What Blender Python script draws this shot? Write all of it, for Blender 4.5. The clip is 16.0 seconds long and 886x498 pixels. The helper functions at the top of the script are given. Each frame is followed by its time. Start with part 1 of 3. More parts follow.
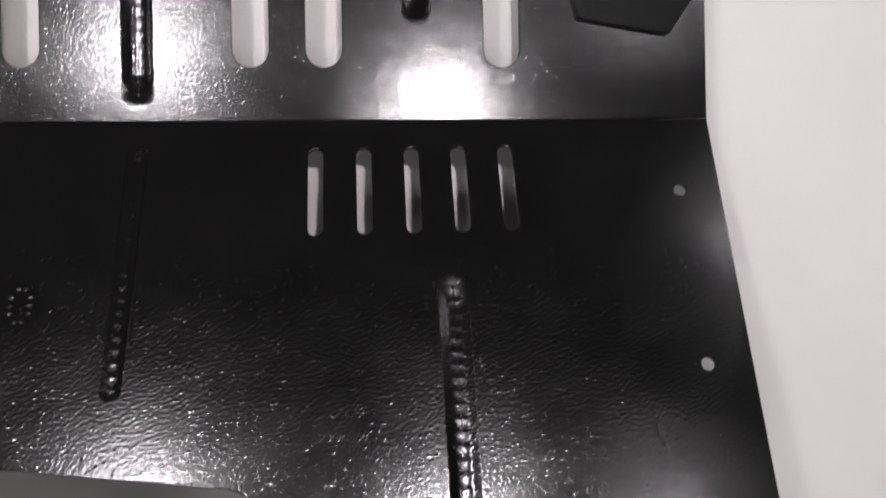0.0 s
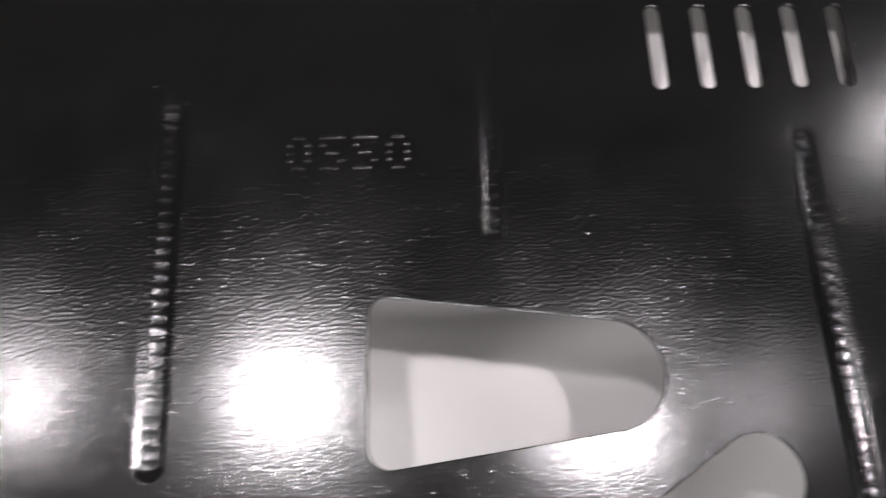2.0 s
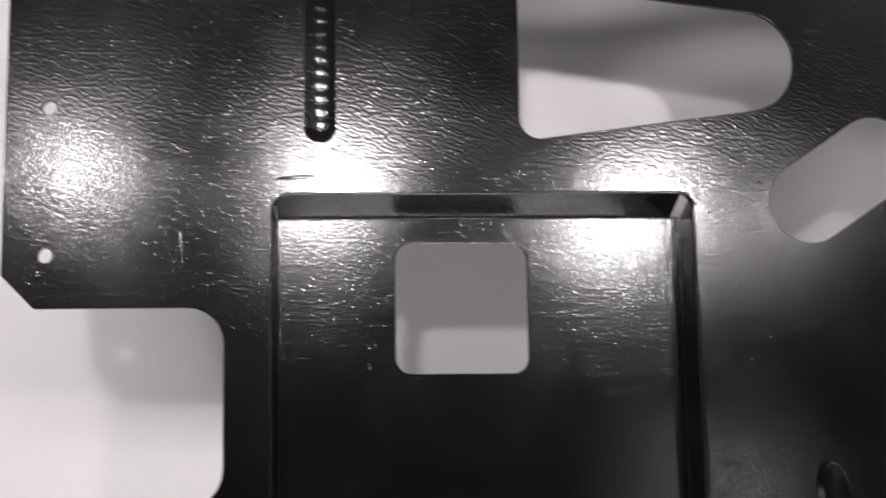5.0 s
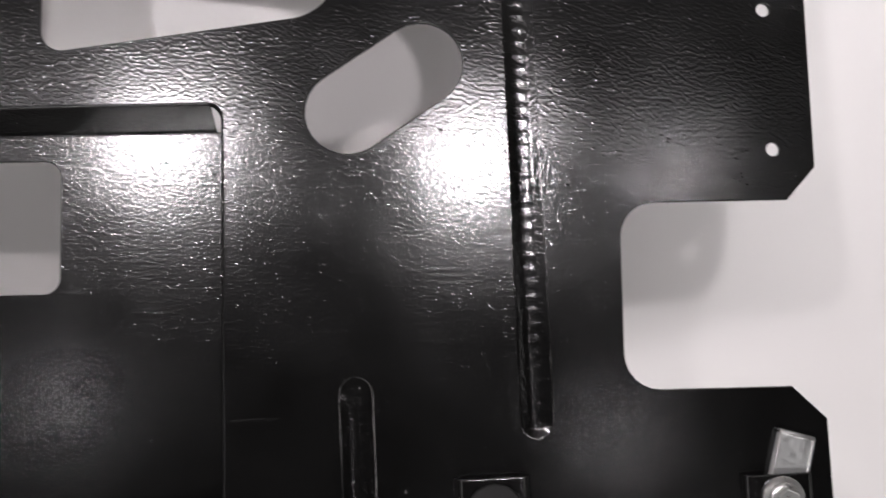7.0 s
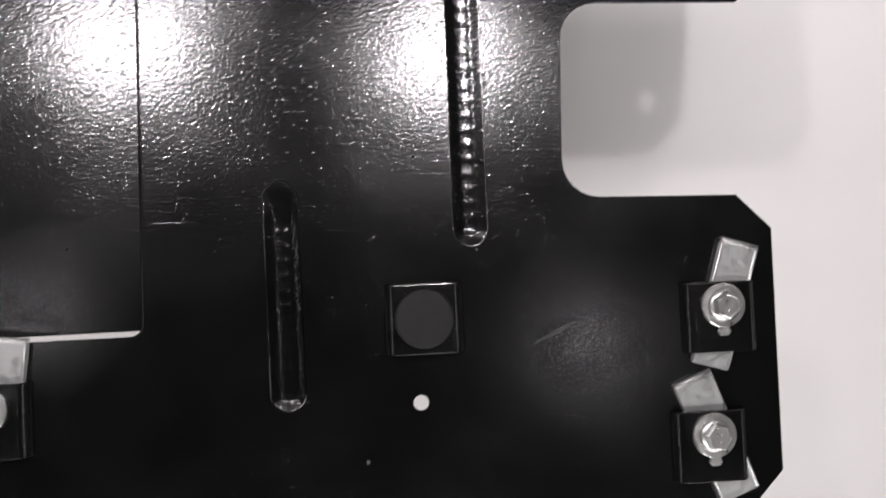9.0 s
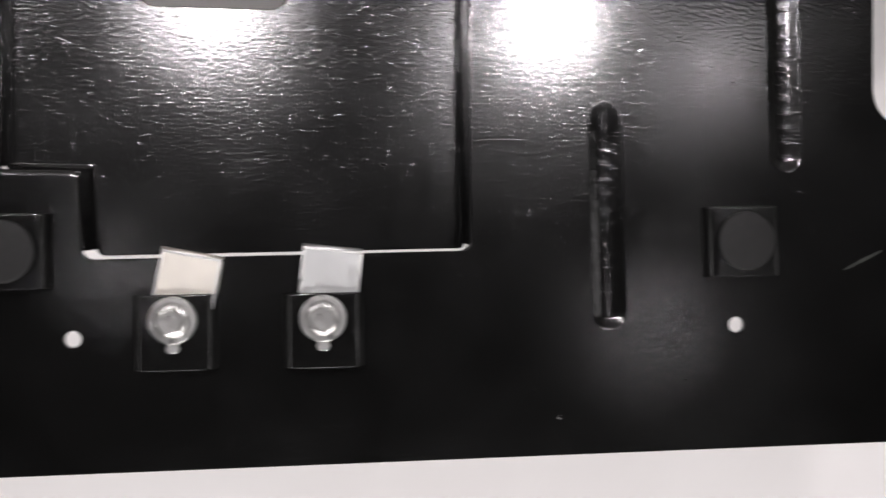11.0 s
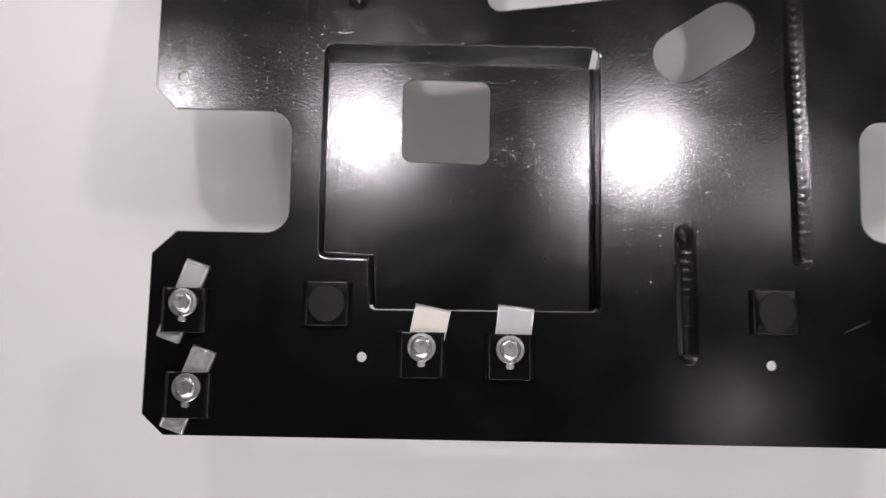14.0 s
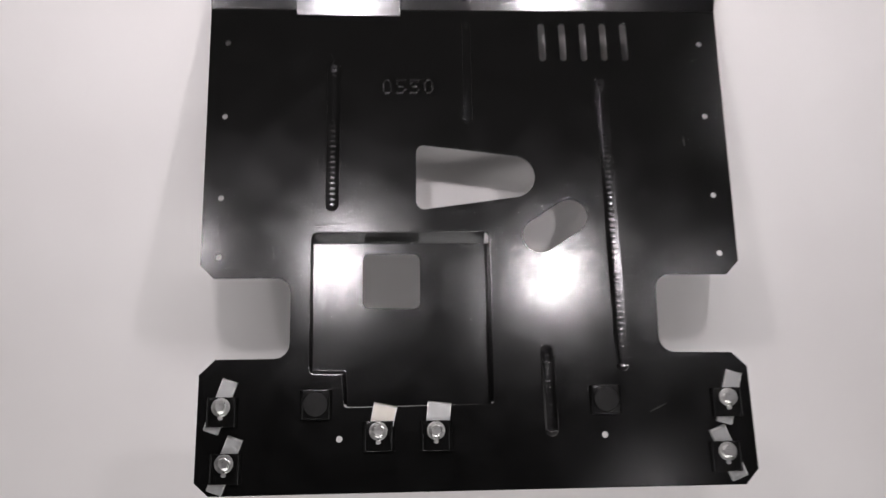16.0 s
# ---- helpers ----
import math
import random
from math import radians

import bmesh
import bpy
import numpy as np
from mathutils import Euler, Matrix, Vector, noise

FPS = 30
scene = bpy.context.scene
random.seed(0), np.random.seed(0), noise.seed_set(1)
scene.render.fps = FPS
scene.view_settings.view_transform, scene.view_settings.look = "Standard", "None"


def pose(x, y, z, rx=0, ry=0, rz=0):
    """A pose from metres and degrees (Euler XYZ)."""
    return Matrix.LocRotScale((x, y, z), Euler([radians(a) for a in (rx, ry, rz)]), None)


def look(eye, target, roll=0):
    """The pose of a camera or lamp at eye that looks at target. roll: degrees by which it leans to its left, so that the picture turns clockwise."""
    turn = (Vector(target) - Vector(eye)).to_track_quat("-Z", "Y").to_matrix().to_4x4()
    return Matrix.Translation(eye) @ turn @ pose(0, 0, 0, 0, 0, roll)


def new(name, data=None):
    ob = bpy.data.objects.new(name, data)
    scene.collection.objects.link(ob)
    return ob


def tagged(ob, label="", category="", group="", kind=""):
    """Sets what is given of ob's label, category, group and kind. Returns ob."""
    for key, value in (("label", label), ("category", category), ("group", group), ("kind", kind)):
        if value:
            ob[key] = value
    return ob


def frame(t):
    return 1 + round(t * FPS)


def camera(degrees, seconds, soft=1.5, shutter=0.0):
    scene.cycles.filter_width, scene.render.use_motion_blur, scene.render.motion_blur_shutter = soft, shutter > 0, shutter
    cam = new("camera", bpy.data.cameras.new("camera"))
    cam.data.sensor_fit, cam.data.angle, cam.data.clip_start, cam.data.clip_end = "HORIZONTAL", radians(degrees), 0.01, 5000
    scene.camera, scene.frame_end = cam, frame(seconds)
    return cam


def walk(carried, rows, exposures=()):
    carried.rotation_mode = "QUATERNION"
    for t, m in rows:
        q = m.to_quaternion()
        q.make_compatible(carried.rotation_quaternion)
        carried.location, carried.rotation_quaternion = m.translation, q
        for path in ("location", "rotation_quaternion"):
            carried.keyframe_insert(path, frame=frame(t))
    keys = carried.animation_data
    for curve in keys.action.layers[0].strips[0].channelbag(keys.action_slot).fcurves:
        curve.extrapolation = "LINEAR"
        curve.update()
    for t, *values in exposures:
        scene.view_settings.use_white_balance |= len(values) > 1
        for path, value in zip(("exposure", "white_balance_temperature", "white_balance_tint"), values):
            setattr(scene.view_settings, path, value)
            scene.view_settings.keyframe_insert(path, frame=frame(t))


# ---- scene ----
from mathutils import geometry

# ---------------------------------------------------------------- camera
cam = camera(57.0, 16.0, soft=1.4, shutter=0.6)
PATH = [
    (0, pose(0.3907, 0.3707, 0.3358, 1.55, -4.63, -1.69)),
    (0.5, pose(0.3773, 0.3595, 0.3343, -1.03, -4.29, -1.64)),
    (1, pose(0.3388, 0.3491, 0.3317, -2.83, -4.41, -1.43)),
    (1.5, pose(0.2587, 0.3375, 0.3353, -3.61, -5.27, -1.69)),
    (2, pose(0.1847, 0.3342, 0.3451, -4.17, -3.39, -1.30)),
    (2.5, pose(0.1063, 0.3514, 0.3569, -6.43, -2.22, -0.89)),
    (3, pose(0.0372, 0.3525, 0.3743, -8.66, -2.79, -0.53)),
    (3.2, pose(0.0199, 0.3400, 0.3784, -9.28, -2.80, -0.51)),
    (5.5, pose(0.1485, 0.2375, 0.3919, -16.12, -4.17, 0.41)),
    (6, pose(0.2228, 0.2321, 0.3936, -16.82, -5.23, 0.75)),
    (6.5, pose(0.3083, 0.2205, 0.3993, -16.77, -4.20, -0.11)),
    (7, pose(0.3578, 0.2081, 0.4030, -16.76, -4.08, -0.99)),
    (7.5, pose(0.3829, 0.1927, 0.4006, -18.49, -5.03, -1.04)),
    (8, pose(0.4007, 0.1754, 0.4070, -20.12, -4.58, -1.29)),
    (8.2, pose(0.4053, 0.1663, 0.4103, -20.63, -4.35, -1.29)),
    (10.5, pose(0.2686, 0.0848, 0.4113, -19.92, -6.07, 0.75)),
    (11, pose(0.2102, 0.0933, 0.4125, -21.18, -5.33, 1.01)),
    (11.5, pose(0.1554, 0.0964, 0.4166, -21.34, -4.27, 0.94)),
    (12, pose(0.1095, 0.0971, 0.4319, -20.67, -4.05, 0.74)),
    (12.5, pose(0.0849, 0.1006, 0.4616, -19.78, -3.78, 0.57)),
    (13, pose(0.0921, 0.1187, 0.5180, -18.12, -2.31, 0.65)),
    (13.5, pose(0.1114, 0.1375, 0.5949, -16.13, -0.90, 0.80)),
    (14, pose(0.1375, 0.1551, 0.6735, -13.93, 0.72, 0.80)),
    (14.5, pose(0.1396, 0.1664, 0.7524, -11.13, 0.85, 0.97)),
    (15, pose(0.1238, 0.1920, 0.8382, -8.86, -1.07, 0.84)),
    (15.5, pose(0.1341, 0.2216, 0.9417, -7.26, -2.30, 0.68)),
    (16, pose(0.1633, 0.2654, 1.0390, -6.85, -2.12, -0.55)),
]
EXPOSURES = [(0.0, -0.22), (0.5, -0.17), (1.0, 0.08), (1.5, 0.62), (2.0, 0.48), (2.5, 0.30), (3.0, 0.45), (4.2, 0.38), (5.5, 0.26), (6.0, 0.24),
             (6.5, 0.22), (7.0, 0.26), (8.0, 0.34), (9.2, 0.32), (10.5, 0.48), (11.5, 0.54), (12.0, 0.48), (13.0, 0.44), (13.5, 0.24), (14.0, 0.10),
             (14.5, 0.0), (15.0, -0.10), (15.5, -0.14), (16.0, -0.14)]
walk(cam, PATH, exposures=EXPOSURES)

# ---------------------------------------------------------------- light
# The plate leans by TILT about the x axis, its north edge near the white surface at GROUND; plate coordinates have z = 0 on its upper face.
TILT = 22.5
LEAN = pose(0, 0, 0, -TILT)
GROUND = -0.222
CEILING = 2.20
# y of the added north wall, close enough for the plate to mirror it
NORTH = 2.10
PLATE_T = 0.0025

world = bpy.data.worlds.new("world")
scene.world = world
world.use_nodes = True
world.node_tree.nodes["Background"].inputs[0].default_value = (0.9, 0.95, 1.0, 1)
world.node_tree.nodes["Background"].inputs[1].default_value = 0.0

# hanging spotlights: x, y, z, watts
LAMPS = [(-0.007, 0.713, 0.726, 5.2), (0.495, 0.597, 0.640, 4.4), (-0.385, 0.645, 0.580, 1.9), (1.100, 1.038, 0.414, 2.0),
         (0.820, 0.313, 1.278, 0.22), (1.050, 0.944, 1.233, 1.0)]
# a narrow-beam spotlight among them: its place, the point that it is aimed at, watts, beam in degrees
# the beam is cut this narrow to keep its reflection within the pocket
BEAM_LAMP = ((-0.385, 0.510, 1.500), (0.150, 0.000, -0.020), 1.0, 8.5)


# ---------------------------------------------------------------- materials
def nodes_of(name, rough=0.5, metal=0.0, color=(0.5, 0.5, 0.5)):
    mat = bpy.data.materials.new(name)
    mat.use_nodes = True
    nt = mat.node_tree
    bsdf = nt.nodes["Principled BSDF"]
    bsdf.inputs["Base Color"].default_value = (*color, 1)
    bsdf.inputs["Roughness"].default_value = rough
    bsdf.inputs["Metallic"].default_value = metal
    return mat, nt, bsdf


def node(nt, kind, **values):
    n = nt.nodes.new(kind)
    for key, value in values.items():
        n.inputs[key.replace("_", " ")].default_value = value
    return n


def ramp(nt, source, stops):
    n = nt.nodes.new("ShaderNodeValToRGB")
    e = n.color_ramp.elements
    e[0].position, e[0].color = stops[0][0], (*stops[0][1], 1)
    e[1].position, e[1].color = stops[-1][0], (*stops[-1][1], 1)
    for p, c in stops[1:-1]:
        m = e.new(p)
        m.color = (*c, 1)
    nt.links.new(source, n.inputs[0])
    return n


def bump(nt, height, strength, distance, normal=None):
    n = node(nt, "ShaderNodeBump", Strength=strength, Distance=distance)
    nt.links.new(height, n.inputs["Height"])
    if normal:
        nt.links.new(normal, n.inputs["Normal"])
    return n.outputs["Normal"]


def grey(v):
    return (v, v, v)


def maths(nt, operation, a, b):
    n = nt.nodes.new("ShaderNodeMath")
    n.operation = operation
    for slot, value in zip(n.inputs, (a, b)):
        if isinstance(value, (int, float)):
            slot.default_value = value
        else:
            nt.links.new(value, slot)
    return n.outputs[0]


def powder_coat():
    """Glossy black powder coat: orange peel, fine grain, scattered nibs and a few dull hazes."""
    mat, nt, bsdf = nodes_of("black_powder_coat", 0.1, 0.0, (0.002, 0.002, 0.002))
    co = nt.nodes.new("ShaderNodeTexCoord").outputs["Object"]
    wave = node(nt, "ShaderNodeTexNoise", Scale=7.0, Detail=0.0)
    peel = node(nt, "ShaderNodeTexNoise", Scale=530.0, Detail=1.0, Roughness=0.45)
    grain = node(nt, "ShaderNodeTexNoise", Scale=1000.0, Detail=0.0)
    patch = node(nt, "ShaderNodeTexNoise", Scale=22.0, Detail=3.0)
    for n in (wave, peel, grain, patch):
        nt.links.new(co, n.inputs["Vector"])
    normal = bump(nt, wave.outputs[0], 1.0, 0.00015)
    # the peel is coarser in some places than in others
    swell = ramp(nt, patch.outputs[0], [(0.35, grey(0.7)), (0.65, grey(1.0))])
    normal = bump(nt, maths(nt, "MULTIPLY", peel.outputs[0], swell.outputs[0]), 1.0, PEEL, normal)
    normal = bump(nt, grain.outputs[0], 1.0, 0.00002, normal)
    # grains and nibs: low domes of cured powder, a few of them steep
    for scale, radius, height, rare in ((460.0, 0.0011, GRAIN, 2.0), (125.0, 0.0010, 0.00016, 6.0), (60.0, 0.0014, 0.00045, 9.0)):
        cells = node(nt, "ShaderNodeTexVoronoi", Scale=scale)
        nt.links.new(co, cells.inputs["Vector"])
        spot = ramp(nt, cells.outputs["Distance"], [(0.0, grey(1)), (radius * scale, grey(0))])
        spot.color_ramp.interpolation = "EASE"
        some = node(nt, "ShaderNodeSeparateColor")
        nt.links.new(cells.outputs["Color"], some.inputs[0])
        tall = maths(nt, "POWER", some.outputs[1], rare)
        normal = bump(nt, maths(nt, "MULTIPLY", spot.outputs[0], tall), 1.0, height, normal)
    nt.links.new(normal, bsdf.inputs["Normal"])
    bsdf.inputs["Specular IOR Level"].default_value = 0.8
    r = ramp(nt, patch.outputs[0], [(0.3, grey(GLOSS * 0.88)), (0.7, grey(GLOSS * 1.12))])
    # a greasy haze near the west edge
    spot = node(nt, "ShaderNodeVectorMath")
    spot.operation = "DISTANCE"
    spot.inputs[1].default_value = (-0.062, 0.275, 0.0)
    nt.links.new(co, spot.inputs[0])
    smear = node(nt, "ShaderNodeTexNoise", Scale=30.0, Detail=4.0)
    nt.links.new(co, smear.inputs["Vector"])
    haze = ramp(nt, maths(nt, "ADD", spot.outputs["Value"], maths(nt, "MULTIPLY", smear.outputs[0], 0.03)), [(0.015, grey(0.06)), (0.095, grey(0.0))])
    nt.links.new(maths(nt, "ADD", r.outputs[0], haze.outputs[0]), bsdf.inputs["Roughness"])
    c = ramp(nt, patch.outputs[0], [(0.3, (0.0015, 0.0015, 0.0014)), (0.75, (0.0025, 0.0025, 0.0024))])
    nt.links.new(c.outputs[0], bsdf.inputs["Base Color"])
    return mat


def white_surface():
    mat, nt, bsdf = nodes_of("white_laminate", 0.55, 0.0, (0.8, 0.78, 0.77))
    co = nt.nodes.new("ShaderNodeTexCoord").outputs["Object"]
    big = node(nt, "ShaderNodeTexNoise", Scale=3.0, Detail=3.0)
    small = node(nt, "ShaderNodeTexNoise", Scale=260.0, Detail=2.0)
    for n in (big, small):
        nt.links.new(co, n.inputs["Vector"])
    c = ramp(nt, big.outputs[0], [(0.3, (0.76, 0.735, 0.725)), (0.7, (0.82, 0.80, 0.79))])
    nt.links.new(c.outputs[0], bsdf.inputs["Base Color"])
    nt.links.new(bump(nt, small.outputs[0], 0.5, 0.0001), bsdf.inputs["Normal"])
    return mat


def zinc(name, color, rough, metal=1.0):
    mat, nt, bsdf = nodes_of(name, rough, metal, color)
    co = nt.nodes.new("ShaderNodeTexCoord").outputs["Object"]
    spangle = node(nt, "ShaderNodeTexNoise", Scale=240.0, Detail=4.0)
    stain = node(nt, "ShaderNodeTexNoise", Scale=60.0, Detail=3.0)
    for n in (spangle, stain):
        nt.links.new(co, n.inputs["Vector"])
    c = ramp(nt, stain.outputs[0], [(0.35, tuple(0.92 * v for v in color)), (0.65, color)])
    nt.links.new(c.outputs[0], bsdf.inputs["Base Color"])
    r = ramp(nt, spangle.outputs[0], [(0.3, grey(rough * 0.75)), (0.7, grey(rough * 1.2))])
    nt.links.new(r.outputs[0], bsdf.inputs["Roughness"])
    nt.links.new(bump(nt, spangle.outputs[0], 0.6, 0.0001), bsdf.inputs["Normal"])
    return mat


def plain(name, color, rough, scale=40.0, depth=0.0002, vary=0.2, metal=0.0):
    mat, nt, bsdf = nodes_of(name, rough, metal, color)
    co = nt.nodes.new("ShaderNodeTexCoord").outputs["Object"]
    t = node(nt, "ShaderNodeTexNoise", Scale=scale, Detail=4.0)
    nt.links.new(co, t.inputs["Vector"])
    c = ramp(nt, t.outputs[0], [(0.3, tuple(v * (1 - vary) for v in color)), (0.7, tuple(v * (1 + vary) for v in color))])
    nt.links.new(c.outputs[0], bsdf.inputs["Base Color"])
    nt.links.new(bump(nt, t.outputs[0], 0.5, depth), bsdf.inputs["Normal"])
    return mat


PEEL, GRAIN, GLOSS = 0.00012, 0.00011, 0.175
COAT = powder_coat()
WHITE = white_surface()
ZINC = zinc("zinc_plate", (0.64, 0.65, 0.64), 0.46)
# rim highlight painted in: lighter and smoother than the clip's own zinc
EDGE_ZINC = zinc("highlit_zinc_edge", (0.80, 0.80, 0.78), 0.36)
# the first clip's zinc, with the lamp it reflects put into the colour
ZINC_LIT = zinc("lamplit_zinc_plate", (0.86, 0.82, 0.74), 0.5)
STEEL = zinc("bolt_steel", (0.72, 0.72, 0.70), 0.33)
RUBBER = plain("grey_rubber", (0.009, 0.009, 0.0087), 0.6, 300.0)
RUBBER.node_tree.nodes["Principled BSDF"].inputs["Specular IOR Level"].default_value = 0.3
SATIN = plain("satin_black_paint", (0.002, 0.0024, 0.0022), 0.42, 260.0)
SATIN.node_tree.nodes["Principled BSDF"].inputs["Specular IOR Level"].default_value = 0.2
RUBBED = plain("rubbed_coat", (0.0014, 0.0014, 0.0014), 0.20, 400.0)
RUBBED.node_tree.nodes["Principled BSDF"].inputs["Specular IOR Level"].default_value = 0.7
SCUFF = plain("scuffed_coat", (0.016, 0.018, 0.015), 0.6, 300.0)
# unseen walls and ceiling: pale or dark to suit the coat's reflections
GREY_PAINT = plain("grey_wall_paint", (0.14, 0.14, 0.137), 0.8, 6.0, 0.0006, 0.04)
PALE_REFLECTOR = plain("pale_reflector_paint", (0.27, 0.27, 0.26), 0.8, 6.0, 0.0006, 0.04)
DARK_CEILING = plain("ceiling_board", (0.035, 0.035, 0.035), 0.9, 8.0, 0.001, 0.06)
FOAM = plain("grey_foam", (0.2, 0.2, 0.2), 0.9, 90.0, 0.0008)
TRIM = plain("lamp_trim", (0.6, 0.6, 0.6), 0.4, 30.0)


# ---------------------------------------------------------------- mesh helpers
def link(name, bm, material, parent=None, label="", smooth=False):
    me = bpy.data.meshes.new(name)
    bm.to_mesh(me)
    bm.free()
    me.materials.append(material)
    if smooth:
        for p in me.polygons:
            p.use_smooth = True
    ob = new(name, me)
    if parent:
        ob.parent = parent
    if label:
        ob["label"] = label
    return ob


part = link


def arc(cx, cy, r, a0, a1, n=8):
    return [(cx + r * math.cos(radians(a0 + (a1 - a0) * i / n)), cy + r * math.sin(radians(a0 + (a1 - a0) * i / n))) for i in range(n + 1)]


def circle(cx, cy, r, n=28):
    return arc(cx, cy, r, 0, 360, n)[:-1]


def rounded(points, n=7):
    """A closed outline through corners (x, y, radius), counter-clockwise or not, with the corners rounded."""
    out = []
    for i, (x, y, r) in enumerate(points):
        p = Vector((x, y))
        a = (Vector(points[i - 1][:2]) - p).normalized()
        b = (Vector(points[(i + 1) % len(points)][:2]) - p).normalized()
        if r <= 0:
            out.append((x, y))
            continue
        half = a.angle(b) / 2
        d = r / math.tan(half)
        c = p + (a + b).normalized() * (r / math.sin(half))
        s, e = p + a * d - c, p + b * d - c
        turn = math.atan2(s.x * e.y - s.y * e.x, s.dot(e))
        for k in range(n + 1):
            t = turn * k / n
            out.append((c.x + s.x * math.cos(t) - s.y * math.sin(t), c.y + s.x * math.sin(t) + s.y * math.cos(t)))
    return out


def stadium(p, q, r, n=10):
    p, q = Vector(p), Vector(q)
    a = math.degrees(math.atan2(q.y - p.y, q.x - p.x))
    return arc(q.x, q.y, r, a - 90, a + 90, n) + arc(p.x, p.y, r, a + 90, a + 270, n)


def area(loop):
    return sum(loop[i - 1][0] * loop[i][1] - loop[i][0] * loop[i - 1][1] for i in range(len(loop))) / 2


def offset(loop, d):
    """The loop moved by d to its left."""
    out = []
    for i, p in enumerate(loop):
        a, b, c = Vector(loop[i - 1]), Vector(p), Vector(loop[(i + 1) % len(loop)])
        u, v = (b - a).normalized(), (c - b).normalized()
        m = Vector((-u.y - v.y, u.x + v.x))
        m = m / max(0.3, m.length_squared) * 2 if m.length > 1e-9 else Vector((-u.y, u.x))
        out.append((b.x + m.x * d, b.y + m.y * d))
    return out


def sheet(outline, holes, thick, chamfer=0.0005, plain_holes=()):
    """A flat plate with holes, its upper face at z = 0; outline and holes have chamfered rims, plain_holes sharp ones."""
    loops = [(outline if area(outline) > 0 else outline[::-1], True)]
    loops += [(h if area(h) < 0 else h[::-1], True) for h in holes]
    loops += [(h if area(h) < 0 else h[::-1], False) for h in plain_holes]
    top = []
    bm = bmesh.new()
    rings = []
    for loop, cut in loops:
        inner = offset(loop, chamfer) if cut else loop
        top.append(inner)
        c = chamfer if cut else 0.0
        ring = [[bm.verts.new((x, y, 0)) for x, y in inner]]
        if cut:
            ring.append([bm.verts.new((x, y, -c)) for x, y in loop])
        ring.append([bm.verts.new((x, y, -thick)) for x, y in loop])
        rings.append(ring)
    flat = [Vector(p) for l in top for p in l]
    edges, faces, at = [], [], 0
    for l in top:
        ids = list(range(at, at + len(l)))
        edges += [(ids[i], ids[(i + 1) % len(ids)]) for i in range(len(ids))]
        faces.append(ids)
        at += len(l)
    v, e, f, ov, oe, of = geometry.delaunay_2d_cdt(flat, edges, faces, 2, 1e-7)
    src = [o[0] if o else None for o in ov]
    upper = [x for r in rings for x in r[0]]
    lower = [x for r in rings for x in r[-1]]
    for tri in f:
        ids = [src[i] for i in tri]
        if None in ids or len(set(ids)) < 3:
            continue
        for verts in ([upper[i] for i in ids], [lower[i] for i in reversed(ids)]):
            try:
                bm.faces.new(verts)
            except ValueError:
                pass
    for r in rings:
        for a, b in zip(r, r[1:]):
            n = len(a)
            for i in range(n):
                j = (i + 1) % n
                bm.faces.new((a[j], a[i], b[i], b[j]))
    return bm


def long_stadium(p, q, r, n=10, step=0.003):
    """A stadium whose straight sides are cut into short steps."""
    p, q = Vector(p), Vector(q)
    d = q - p
    a = math.degrees(math.atan2(d.y, d.x))
    side = Vector((-d.y, d.x)).normalized() * r
    k = max(2, int(d.length / step))
    out = arc(q.x, q.y, r, a - 90, a + 90, n)
    out += [tuple(q + side - d * (i / k)) for i in range(1, k)]
    out += arc(p.x, p.y, r, a + 90, a + 270, n)
    out += [tuple(p - side + d * (i / k)) for i in range(1, k)]
    return out


def trough(p, q, r, depth, thick=0.0022, seed=1, pitch=0.0078, tick=0.00024, chatter=0.00006):
    """A pressed bead: a stadium-shaped hollow with rolled lips, sloping walls and a narrow bed, crossed by the ticks of the die; with its underside."""
    rng = random.Random(seed)
    profile = [(1.0, 0.0), (0.975, -0.012), (0.95, -0.04), (0.91, -0.10), (0.86, -0.18), (0.79, -0.29), (0.71, -0.42), (0.63, -0.55), (0.55, -0.67), (0.47, -0.78),
               (0.39, -0.87), (0.31, -0.94), (0.23, -0.98), (0.15, -1.0), (0.08, -1.0), (0.01, -1.0)]
    way = (Vector(q) - Vector(p)).normalized()
    heights = [rng.uniform(0.65, 1.0) for k in range(60)]
    bm = bmesh.new()
    rings = []
    for s, z in profile:
        mid = min(1.0, max(0.0, (0.50 - s) / 0.20))
        ring = []
        for x, y in long_stadium(p, q, r * s, 10, 0.0011):
            d = Vector((x, y)) - Vector(p)
            along, side = d.dot(way), (d.x * way.y - d.y * way.x) / r
            mark = (0.5 + 0.5 * math.sin(2 * math.pi * along / pitch + 0.5 * side)) ** 2
            lift = mid * tick * mark * heights[int(along / pitch) % len(heights)]
            if 0.02 < s < 0.99:
                lift += chatter * rng.uniform(-1, 1) * (1.0 if s < 0.9 else 0.5)
            # the north end runs out gently
            run = min(1.0, max(0.0, (along + r) / (2.6 * r)))
            ring.append(bm.verts.new((x, y, depth * z * run * run * (3 - 2 * run) + lift * run)))
        rings.append(ring)
    under = [[bm.verts.new((v.co.x, v.co.y, v.co.z - thick)) for v in ring] for ring in (rings[0], rings[6], rings[12])]
    n = len(rings[0])
    for i in range(n):
        j = (i + 1) % n
        for a, b in zip(rings, rings[1:]):
            bm.faces.new((a[i], a[j], b[j], b[i]))
        for a, b in zip(under, under[1:]):
            bm.faces.new((b[i], b[j], a[j], a[i]))
    for ring, turn in ((rings[-1], 1), (under[-1], -1)):
        bm.faces.new(ring[::turn])
    return bm


